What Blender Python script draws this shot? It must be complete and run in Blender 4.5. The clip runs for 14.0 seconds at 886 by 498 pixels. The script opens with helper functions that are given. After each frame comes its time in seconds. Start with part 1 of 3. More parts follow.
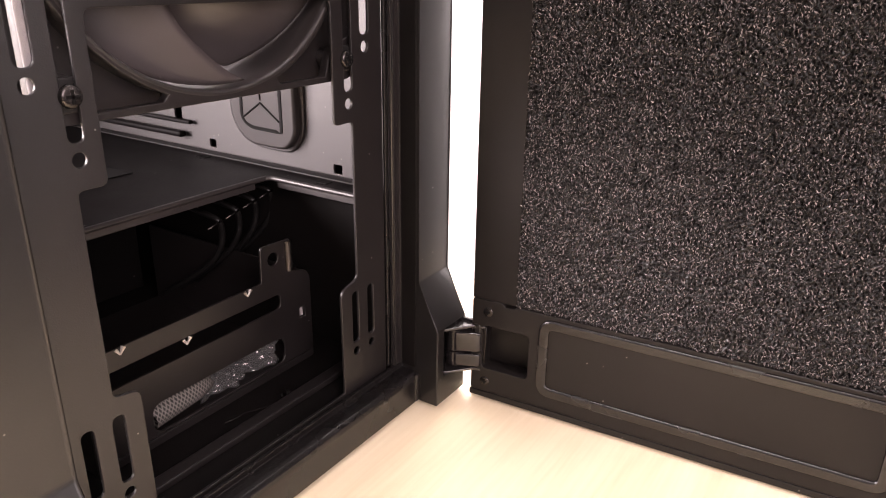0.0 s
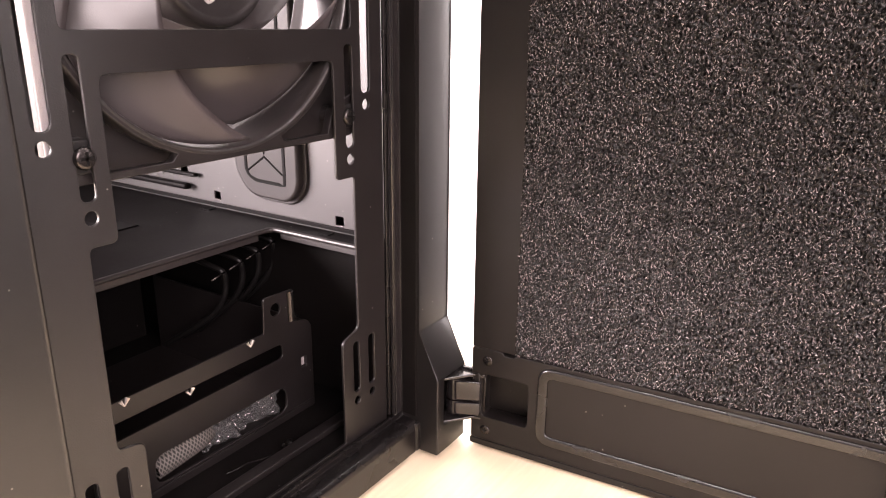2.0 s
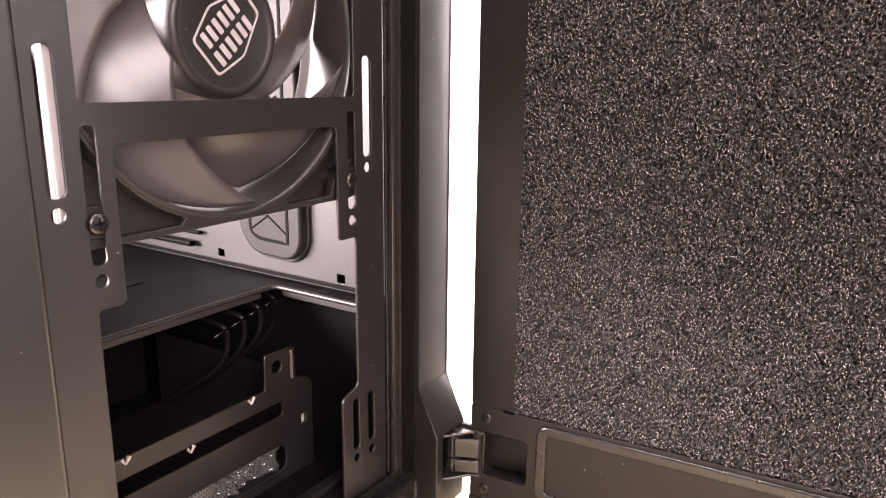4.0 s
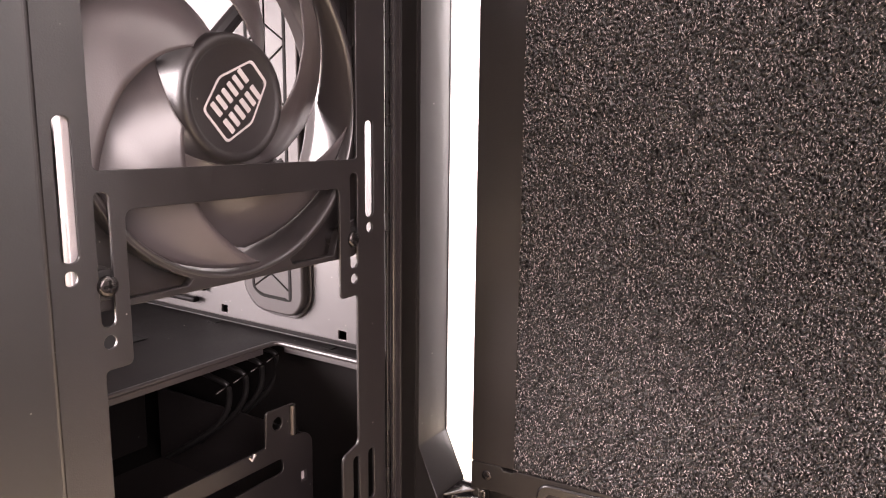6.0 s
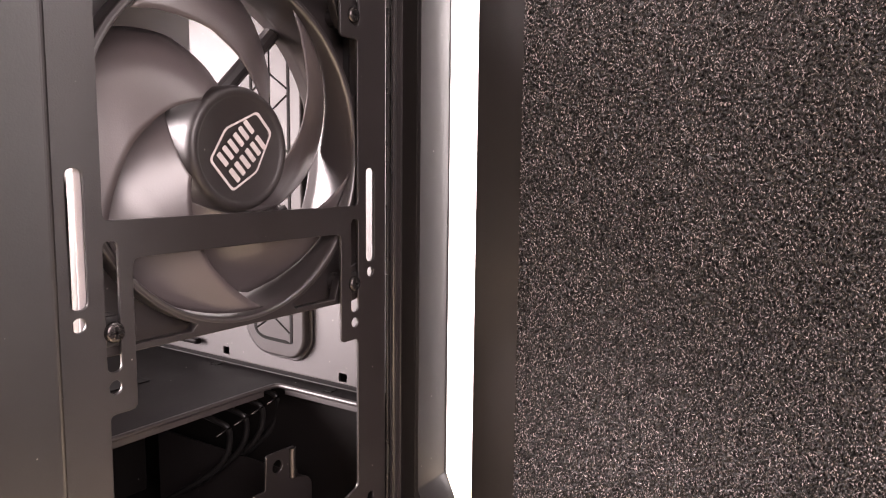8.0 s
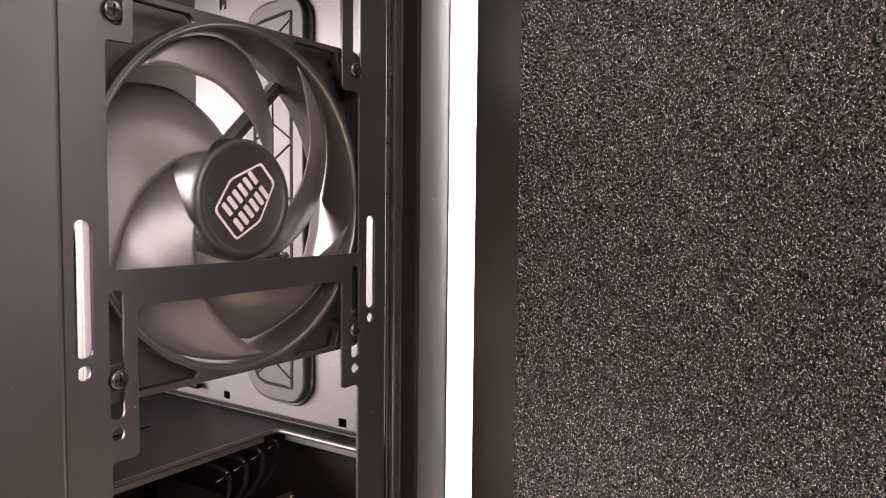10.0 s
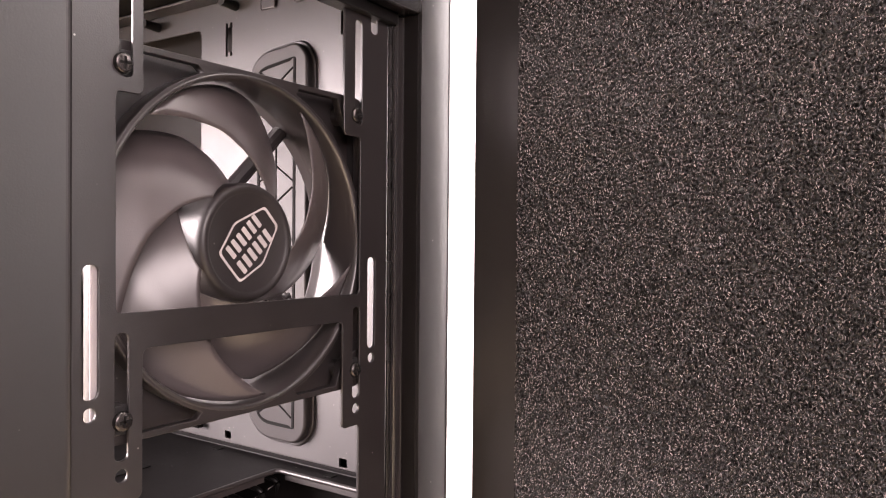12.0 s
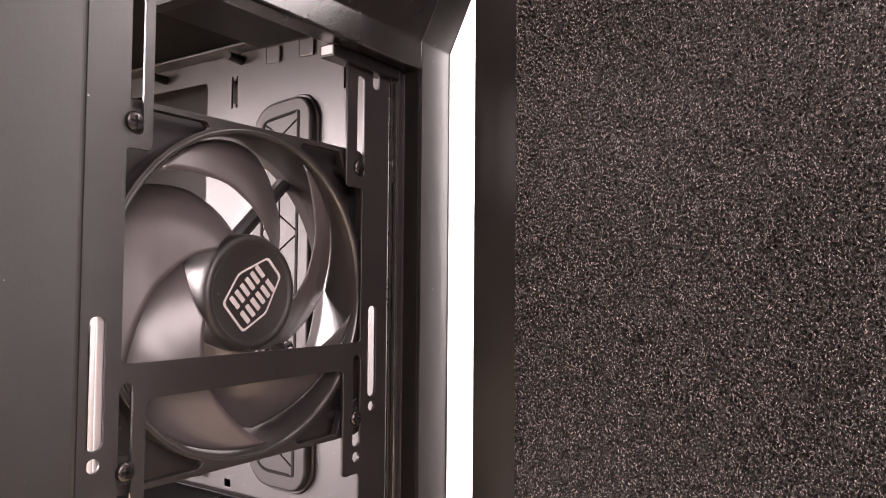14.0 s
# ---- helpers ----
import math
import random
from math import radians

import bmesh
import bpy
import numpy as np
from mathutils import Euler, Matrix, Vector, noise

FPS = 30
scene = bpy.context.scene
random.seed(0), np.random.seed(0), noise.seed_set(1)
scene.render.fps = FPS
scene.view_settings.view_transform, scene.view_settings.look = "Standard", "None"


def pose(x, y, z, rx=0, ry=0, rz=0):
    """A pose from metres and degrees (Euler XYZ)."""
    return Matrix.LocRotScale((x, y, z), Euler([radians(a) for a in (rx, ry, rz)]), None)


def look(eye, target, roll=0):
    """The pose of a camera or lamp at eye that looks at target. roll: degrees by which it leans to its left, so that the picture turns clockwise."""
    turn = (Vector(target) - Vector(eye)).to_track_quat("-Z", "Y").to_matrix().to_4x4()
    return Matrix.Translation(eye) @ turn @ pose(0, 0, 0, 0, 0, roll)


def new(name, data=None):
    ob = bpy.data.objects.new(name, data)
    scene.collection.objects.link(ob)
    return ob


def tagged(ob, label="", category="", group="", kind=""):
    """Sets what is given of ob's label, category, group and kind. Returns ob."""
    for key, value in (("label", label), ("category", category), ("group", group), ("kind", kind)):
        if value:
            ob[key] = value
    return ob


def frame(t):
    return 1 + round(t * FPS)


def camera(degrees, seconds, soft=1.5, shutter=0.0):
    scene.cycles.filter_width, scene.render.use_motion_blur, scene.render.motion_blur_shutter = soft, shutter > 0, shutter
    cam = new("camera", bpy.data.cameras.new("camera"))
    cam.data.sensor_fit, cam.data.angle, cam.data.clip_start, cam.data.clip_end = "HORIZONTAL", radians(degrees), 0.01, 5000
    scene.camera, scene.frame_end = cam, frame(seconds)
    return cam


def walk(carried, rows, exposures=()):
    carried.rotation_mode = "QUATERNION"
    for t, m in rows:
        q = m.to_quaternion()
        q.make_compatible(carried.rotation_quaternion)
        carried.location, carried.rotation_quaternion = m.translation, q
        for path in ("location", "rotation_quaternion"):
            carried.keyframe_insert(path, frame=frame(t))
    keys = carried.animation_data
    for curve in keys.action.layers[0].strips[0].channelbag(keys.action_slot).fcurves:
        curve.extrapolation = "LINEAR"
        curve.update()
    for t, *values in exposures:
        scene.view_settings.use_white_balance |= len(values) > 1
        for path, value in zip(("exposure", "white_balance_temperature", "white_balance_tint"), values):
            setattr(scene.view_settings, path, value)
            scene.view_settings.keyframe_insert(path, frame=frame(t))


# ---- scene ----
cam = camera(62.4, 14.0, soft=1.1)
PATH = [
    (0, (-0.15453, -0.17751, 0.18668), (0.08070, -0.02527, 0.07947), 0.83),
    (0.5, (-0.15542, -0.17816, 0.18774), (0.08107, -0.02487, 0.08491), 0.62),
    (1, (-0.15638, -0.17883, 0.18889), (0.08138, -0.02465, 0.09043), 0.50),
    (1.5, (-0.15740, -0.17953, 0.19010), (0.08166, -0.02458, 0.09605), 0.56),
    (2, (-0.15846, -0.18024, 0.19136), (0.08159, -0.02462, 0.10103), 0.54),
    (2.5, (-0.15956, -0.18097, 0.19265), (0.08164, -0.02468, 0.10664), 0.48),
    (3, (-0.16067, -0.18172, 0.19394), (0.08176, -0.02462, 0.11304), 0.51),
    (5.5, (-0.16630, -0.18575, 0.20012), (0.08087, -0.02498, 0.14479), 0.62),
    (6, (-0.16739, -0.18660, 0.20123), (0.08040, -0.02521, 0.15070), 0.59),
    (6.5, (-0.16845, -0.18747, 0.20229), (0.07985, -0.02558, 0.15604), 0.64),
    (7, (-0.16950, -0.18834, 0.20329), (0.07928, -0.02608, 0.16106), 0.62),
    (7.5, (-0.17052, -0.18922, 0.20423), (0.07853, -0.02642, 0.16585), 0.65),
    (8, (-0.17152, -0.19011, 0.20510), (0.07779, -0.02706, 0.16962), 0.63),
    (10.5, (-0.17628, -0.19457, 0.20877), (0.07397, -0.02982, 0.19373), 0.55),
    (11, (-0.17723, -0.19545, 0.20942), (0.07304, -0.03043, 0.19775), 0.50),
    (11.5, (-0.17818, -0.19631, 0.21005), (0.07208, -0.03105, 0.20227), 0.54),
    (12, (-0.17916, -0.19716, 0.21070), (0.07108, -0.03176, 0.20626), 0.50),
    (12.5, (-0.18017, -0.19799, 0.21138), (0.07002, -0.03246, 0.21029), 0.52),
    (13, (-0.18123, -0.19879, 0.21209), (0.06893, -0.03322, 0.21466), 0.48),
    (13.5, (-0.18235, -0.19957, 0.21287), (0.06769, -0.03398, 0.22073), 0.49),
    (14, (-0.18354, -0.20032, 0.21374), (0.06636, -0.03482, 0.22643), 0.48),
]
walk(cam, [(t, look(eye, target, roll)) for t, eye, target, roll in PATH], [(0.0, -0.48), (1.5, -0.15), (3.0, 0.15), (5.5, 0.22), (8.0, 0.09), (11.0, 0.02), (14.0, -0.16)])

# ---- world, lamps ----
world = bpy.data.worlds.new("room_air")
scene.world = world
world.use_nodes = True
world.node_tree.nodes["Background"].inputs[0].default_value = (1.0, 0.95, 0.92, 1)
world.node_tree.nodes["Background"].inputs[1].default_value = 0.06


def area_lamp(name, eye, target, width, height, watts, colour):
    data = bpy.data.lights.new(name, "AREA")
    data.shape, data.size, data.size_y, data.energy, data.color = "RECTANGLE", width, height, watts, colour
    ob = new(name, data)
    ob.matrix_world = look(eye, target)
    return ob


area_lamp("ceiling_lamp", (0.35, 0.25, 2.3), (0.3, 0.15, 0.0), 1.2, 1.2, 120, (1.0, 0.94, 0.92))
# Unseen area lights, set where highlights on tray and blades point back.
area_lamp("rear_area_light", (-1.20, 1.55, 0.66), (0.085, 0.08, 0.27), 1.25, 1.15, 345, (1.0, 0.845, 0.86))
area_lamp("front_area_light", (-0.85, -1.45, 0.85), (0.0, 0.0, 0.22), 1.1, 1.1, 66, (1.0, 0.83, 0.84))
# Added fill, no lamp stands there; it washes the side wall to white.
area_lamp("wall_wash_fill", (0.55, 0.35, 1.9), (1.0, 0.6, -0.3), 0.6, 0.8, 60, (1.0, 0.97, 0.95))

# Added fill that puts a bright reflection on the right pillar's face.
area_lamp("side_fill_light", (0.90, -0.66, 0.50), (0.10, -0.02, 0.25), 0.9, 0.9, 52, (1.0, 0.88, 0.88))

# ---- materials ----


def material(name, base, rough, metal=0.0, bump=0.0, size=1.0, grain=0.15, spec=0.5, dust=0.0, stretch=(1, 1, 1), coat=0.0):
    """A surface with fine grain, broader unevenness of tone and gloss, and specks of dust."""
    m = bpy.data.materials.new(name)
    m.use_nodes = True
    nt = m.node_tree
    b = nt.nodes["Principled BSDF"]
    co = nt.nodes.new("ShaderNodeTexCoord")
    mp = nt.nodes.new("ShaderNodeMapping")
    mp.inputs["Scale"].default_value = stretch
    nt.links.new(co.outputs["Object"], mp.inputs["Vector"])

    def noise_node(scale, detail=4.0):
        n = nt.nodes.new("ShaderNodeTexNoise")
        n.inputs["Scale"].default_value, n.inputs["Detail"].default_value = scale, detail
        nt.links.new(mp.outputs["Vector"], n.inputs["Vector"])
        return n

    fine, broad = noise_node(1800 / size), noise_node(38 / size, 6)
    mix = nt.nodes.new("ShaderNodeMix")
    mix.data_type = "RGBA"
    mix.inputs["A"].default_value = (*[c * (1 - grain) for c in base], 1)
    mix.inputs["B"].default_value = (*[min(1, c * (1 + grain)) for c in base], 1)
    nt.links.new(broad.outputs["Fac"], mix.inputs["Factor"])
    colour = mix.outputs["Result"]
    if dust:
        v = nt.nodes.new("ShaderNodeTexVoronoi")
        v.inputs["Scale"].default_value = 150
        nt.links.new(co.outputs["Object"], v.inputs["Vector"])
        r = nt.nodes.new("ShaderNodeMapRange")
        r.inputs["From Min"].default_value, r.inputs["From Max"].default_value = 0.06, 0.03
        r.inputs["To Min"].default_value, r.inputs["To Max"].default_value = 0.0, dust
        nt.links.new(v.outputs["Distance"], r.inputs["Value"])
        gate = nt.nodes.new("ShaderNodeMath")
        gate.operation = "GREATER_THAN"
        gate.inputs[1].default_value = 0.66
        sep = nt.nodes.new("ShaderNodeSeparateColor")
        nt.links.new(v.outputs["Color"], sep.inputs[0])
        nt.links.new(sep.outputs[0], gate.inputs[0])
        mul = nt.nodes.new("ShaderNodeMath")
        mul.operation = "MULTIPLY"
        nt.links.new(r.outputs[0], mul.inputs[0])
        nt.links.new(gate.outputs[0], mul.inputs[1])
        dm = nt.nodes.new("ShaderNodeMix")
        dm.data_type = "RGBA"
        nt.links.new(mul.outputs[0], dm.inputs["Factor"])
        nt.links.new(colour, dm.inputs["A"])
        dm.inputs["B"].default_value = (0.5, 0.47, 0.44, 1)
        colour = dm.outputs["Result"]
    nt.links.new(colour, b.inputs["Base Color"])
    rr = nt.nodes.new("ShaderNodeMapRange")
    rr.inputs["To Min"].default_value, rr.inputs["To Max"].default_value = rough * 0.85, min(1, rough * 1.15)
    nt.links.new(broad.outputs["Fac"], rr.inputs["Value"])
    nt.links.new(rr.outputs[0], b.inputs["Roughness"])
    b.inputs["Metallic"].default_value, b.inputs["Specular IOR Level"].default_value = metal, spec
    b.inputs["Coat Weight"].default_value = coat
    if bump:
        bp = nt.nodes.new("ShaderNodeBump")
        bp.inputs["Strength"].default_value, bp.inputs["Distance"].default_value = bump, 0.0003
        nt.links.new(fine.outputs["Fac"], bp.inputs["Height"])
        nt.links.new(bp.outputs[0], b.inputs["Normal"])
    return m


STEEL = material("black_powder_coated_steel", (0.0095, 0.0078, 0.0078), 0.38, bump=0.16, dust=0.5, spec=0.5, grain=0.35)
TRAY = material("satin_black_painted_steel", (0.016, 0.0130, 0.0130), 0.47, bump=0.15, dust=0.2, spec=0.65)
PLASTIC = material("black_moulded_plastic", (0.0065, 0.0054, 0.0054), 0.27, bump=0.08, dust=0.35, spec=0.6)
BEZEL = material("satin_black_bezel_plastic", (0.0055, 0.0046, 0.0045), 0.37, bump=0.08, dust=0.35, spec=0.48)
LINER = material("matt_black_sheet_steel", (0.013, 0.011, 0.0105), 0.6, bump=0.15, spec=0.16)
PANEL = material("black_door_plastic", (0.0078, 0.0064, 0.0060), 0.40, bump=0.2, dust=0.45, spec=0.27)
FAN = material("black_fan_plastic", (0.011, 0.0090, 0.0090), 0.42, bump=0.15, dust=0.2, spec=0.42)
BLADE = material("dark_grey_blade_plastic", (0.048, 0.040, 0.040), 0.34, bump=0.1, dust=0.2, spec=0.7)
DUCT = material("polished_black_fan_plastic", (0.018, 0.0154, 0.0151), 0.31, bump=0.1, dust=0.2, spec=0.75)
RUBBER = material("black_rubber", (0.009, 0.008, 0.008), 0.55, bump=0.3, spec=0.3)
SCREW = material("black_zinc_screw", (0.05, 0.045, 0.044), 0.26, metal=0.9, bump=0.1)
BRIGHT = material("bare_cut_steel", (0.55, 0.52, 0.50), 0.3, metal=1.0, bump=0.2)
SHELF = material("black_textured_steel", (0.0045, 0.0038, 0.0038), 0.5, bump=0.2, dust=0.6, spec=0.05)
GLOSS = material("glossy_black_plastic", (0.015, 0.013, 0.013), 0.18, bump=0.05, spec=0.6)
PRINT = material("pale_grey_print_and_light", (0.30, 0.275, 0.275), 0.5, bump=0.2)
STRIP = material("pale_grey_strip", (0.27, 0.247, 0.247), 0.8, bump=0.4)
MEMBRANE = material("grey_black_rubber_sheet", (0.022, 0.019, 0.019), 0.50, bump=0.15, spec=0.28)
CABLE = material("black_cable_sheath", (0.006, 0.0055, 0.0055), 0.36, bump=0.2, spec=0.22)
PAINT = material("white_wall_paint", (0.84, 0.83, 0.82), 0.9, bump=0.2, size=30, grain=0.02)
GREY = material("bounce_dimming_grey", (0.15, 0.14, 0.14), 0.9, bump=0.2, size=30, grain=0.03)
FLOOR = material("reflection_dimming_brown", (0.035, 0.026, 0.02), 0.5, bump=0.2, size=20, stretch=(1, 8, 1))
# Shade black, laid on surfaces for slits, slots and recesses, and on the roof.
DARK = material("matt_black_shade", (0.005, 0.0045, 0.0045), 0.8, spec=0.12)
# Black taken below STEEL to paint shade on parts inside the case.
SHADE_BLACK = material("shade_black_inner_parts", (0.0045, 0.0038, 0.0037), 0.5, bump=0.15, dust=0.4, spec=0.12)


def wood_material():
    m = bpy.data.materials.new("pale_birch_veneer")
    m.use_nodes = True
    nt = m.node_tree
    b = nt.nodes["Principled BSDF"]
    co = nt.nodes.new("ShaderNodeTexCoord")
    mp = nt.nodes.new("ShaderNodeMapping")
    mp.inputs["Rotation"].default_value = (0, 0, radians(-12))
    mp.inputs["Scale"].default_value = (3.0, 55.0, 10.0)
    nt.links.new(co.outputs["Object"], mp.inputs["Vector"])
    n1 = nt.nodes.new("ShaderNodeTexNoise")
    n1.inputs["Scale"].default_value, n1.inputs["Detail"].default_value, n1.inputs["Distortion"].default_value = 1.0, 7, 0.6
    nt.links.new(mp.outputs[0], n1.inputs["Vector"])
    n2 = nt.nodes.new("ShaderNodeTexNoise")
    n2.inputs["Scale"].default_value, n2.inputs["Detail"].default_value = 9.0, 5
    nt.links.new(mp.outputs[0], n2.inputs["Vector"])
    ramp = nt.nodes.new("ShaderNodeValToRGB")
    ramp.color_ramp.elements[0].color, ramp.color_ramp.elements[1].color = (0.69, 0.55, 0.37, 1), (0.82, 0.70, 0.52, 1)
    ramp.color_ramp.elements[0].position, ramp.color_ramp.elements[1].position = 0.3, 0.7
    mix = nt.nodes.new("ShaderNodeMath")
    mix.operation = "MULTIPLY_ADD"
    mix.inputs[1].default_value = 0.35
    nt.links.new(n2.outputs["Fac"], mix.inputs[0])
    half = nt.nodes.new("ShaderNodeMath")
    half.operation = "MULTIPLY"
    half.inputs[1].default_value = 0.65
    nt.links.new(n1.outputs["Fac"], half.inputs[0])
    nt.links.new(half.outputs[0], mix.inputs[2])
    nt.links.new(mix.outputs[0], ramp.inputs[0])
    nt.links.new(ramp.outputs[0], b.inputs["Base Color"])
    b.inputs["Roughness"].default_value = 0.45
    return m


def foam_material():
    m = material("black_acoustic_foam", (0.005, 0.0043, 0.0042), 0.33, bump=0.2, size=2.2, grain=0.35, spec=0.36)
    return m


def foam_glint_material():
    """Torn cell walls of the foam; random tones paint lit strands and dark pores."""
    m = material("painted_foam_glints", (0.03, 0.026, 0.026), 0.34, spec=0.45)
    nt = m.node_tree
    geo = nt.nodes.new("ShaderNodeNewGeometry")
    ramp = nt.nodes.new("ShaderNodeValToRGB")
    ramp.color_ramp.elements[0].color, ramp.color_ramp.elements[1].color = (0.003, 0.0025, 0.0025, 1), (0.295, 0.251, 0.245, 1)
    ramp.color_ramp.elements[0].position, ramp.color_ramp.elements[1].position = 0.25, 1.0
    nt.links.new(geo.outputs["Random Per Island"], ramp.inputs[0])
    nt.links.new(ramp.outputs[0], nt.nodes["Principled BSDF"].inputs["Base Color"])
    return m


WOOD, FOAM_GLINT, FOAM = wood_material(), foam_glint_material(), foam_material()

# ---- shape helpers: sizes in millimetres; x across the case front, y into the case, z up from the fan's lower screws ----
LIFT = 156.0  # the lower fan screws' height above the table


def at(x, y, z):
    return Vector((x / 1000, y / 1000, (z + LIFT) / 1000))


def finish(ob, material_, parent, smooth):
    ob.data.materials.append(material_)
    if smooth:
        for p in ob.data.polygons:
            p.use_smooth = True
    if parent:
        ob.parent = parent
        ob.matrix_parent_inverse = parent.matrix_world.inverted()
    return ob


def part(name, bm, material_, parent=None, label="", smooth=False):
    me = bpy.data.meshes.new(name)
    bmesh.ops.recalc_face_normals(bm, faces=bm.faces)
    bm.to_mesh(me)
    bm.free()
    ob = finish(new(name, me), material_, parent, smooth)
    return tagged(ob, label)


def thing(name, place, label, category, group="", kind=""):
    ob = new(name)
    ob.empty_display_size = 0.01
    ob.matrix_world = Matrix.Translation(at(*place))
    bpy.context.view_layer.update()
    return tagged(ob, label, category, group, kind)


def add_box(bm, lo, hi, bevel=0.0, segments=2):
    made = bmesh.ops.create_cube(bm, size=1)
    a, b = at(*lo), at(*hi)
    for v in made["verts"]:
        v.co = Vector([a[i] + (v.co[i] + 0.5) * (b[i] - a[i]) for i in range(3)])
    if bevel:
        edges = list({e for v in made["verts"] for e in v.link_edges})
        bmesh.ops.bevel(bm, geom=edges, offset=bevel / 1000, segments=segments, affect="EDGES", profile=0.5)


def box(name, lo, hi, material_, parent=None, bevel=0.0, label=""):
    bm = bmesh.new()
    add_box(bm, lo, hi, bevel)
    return part(name, bm, material_, parent, label)


def add_tube(bm, a, b, r0, r1=None, segments=20, caps=True):
    """A round bar or cone between two places."""
    a, b = at(*a), at(*b)
    way = b - a
    m = Matrix.Translation((a + b) / 2) @ way.to_track_quat("Z", "Y").to_matrix().to_4x4()
    bmesh.ops.create_cone(bm, cap_ends=caps, segments=segments, radius1=r0 / 1000, radius2=(r0 if r1 is None else r1) / 1000, depth=way.length, matrix=m)


def rounded(points, r, steps=5):
    """A closed outline with its corners rounded; r may be one radius or one for each corner."""
    out, n = [], len(points)
    for i, p in enumerate(points):
        rad = r[i] if isinstance(r, (list, tuple)) else r
        p, a, b = Vector(p), Vector(points[i - 1]), Vector(points[(i + 1) % n])
        da, db = (a - p), (b - p)
        cut = min(rad, da.length * 0.49, db.length * 0.49)
        if cut < 0.05:
            out.append(tuple(p))
            continue
        s, e = p + da.normalized() * cut, p + db.normalized() * cut
        for k in range(steps + 1):
            f = k / steps
            q = s * (1 - f) ** 2 + p * 2 * f * (1 - f) + e * f * f
            out.append((q.x, q.y))
    return out


def stadium(x, z0, z1, w):
    return rounded([(x - w / 2, z0), (x + w / 2, z0), (x + w / 2, z1), (x - w / 2, z1)], w / 2, 6)


def circle(x, z, r, n=20):
    return [(x + r * math.cos(2 * math.pi * k / n), z + r * math.sin(2 * math.pi * k / n)) for k in range(n)]


def sheet(name, outlines, depth, material_, m, parent=None, bevel=0.0, label=""):
    """A flat piece cut from a sheet: the first outline less the others, in millimetres, laid by the pose m (its z is the sheet's front)."""
    cu = bpy.data.curves.new(name, "CURVE")
    cu.dimensions, cu.fill_mode = "2D", "BOTH"
    cu.extrude, cu.bevel_depth, cu.bevel_resolution = max(depth / 2 - bevel, 0.01) / 1000, bevel / 1000, 1
    for line in outlines:
        s = cu.splines.new("POLY")
        s.points.add(len(line) - 1)
        for q, (x, y) in zip(s.points, line):
            q.co = (x / 1000, y / 1000, 0, 1)
        s.use_cyclic_u = True
    tmp = new("tmp", cu)
    dg = bpy.context.evaluated_depsgraph_get()
    me = bpy.data.meshes.new_from_object(tmp.evaluated_get(dg))
    bpy.data.objects.remove(tmp)
    bpy.data.curves.remove(cu)
    bm = bmesh.new()
    bm.from_mesh(me)
    bmesh.ops.remove_doubles(bm, verts=bm.verts, dist=2e-6)
    bm.to_mesh(me)
    bm.free()
    me.transform(m @ Matrix.Translation((0, 0, -depth / 2000)))
    me.name = name
    return tagged(finish(new(name, me), material_, parent, False), label)


def facing_front(y):
    """Sheet pose: outline x, z; front towards -y at that depth."""
    return Matrix.Translation((0, y / 1000, LIFT / 1000)) @ pose(0, 0, 0, 90)


def facing_left(x):
    """Sheet pose: outline -y, z; front towards -x at that place."""
    return Matrix.Translation((x / 1000, 0, LIFT / 1000)) @ pose(0, 0, 0, 90, 0, -90)


def facing_up(z):
    return Matrix.Translation((0, 0, (z + LIFT) / 1000))


def flip(points):
    return [(-a, b) for a, b in points]


def carve(ob, *cutters):
    """Takes the cutters out of a solid part."""
    for cutter in cutters:
        mod = ob.modifiers.new("carve", "BOOLEAN")
        mod.operation, mod.object, mod.solver = "DIFFERENCE", cutter, "EXACT"
    bpy.context.view_layer.update()
    me = bpy.data.meshes.new_from_object(ob.evaluated_get(bpy.context.evaluated_depsgraph_get()))
    ob.modifiers.clear()
    ob.data = me
    for cutter in cutters:
        bpy.data.objects.remove(cutter)
    return ob


def cable(name, points, r, material_, parent=None, label=""):
    """A round cable through the points."""
    cu = bpy.data.curves.new(name, "CURVE")
    cu.dimensions, cu.bevel_depth, cu.bevel_resolution, cu.resolution_u = "3D", r / 1000, 3, 8
    s = cu.splines.new("NURBS")
    s.points.add(len(points) - 1)
    for q, p in zip(s.points, points):
        q.co = (*at(*p), 1)
    s.use_endpoint_u, s.order_u = True, 3
    tmp = new("tmp", cu)
    me = bpy.data.meshes.new_from_object(tmp.evaluated_get(bpy.context.evaluated_depsgraph_get()))
    bpy.data.objects.remove(tmp)
    bpy.data.curves.remove(cu)
    me.name = name
    return tagged(finish(new(name, me), material_, parent, True), label)


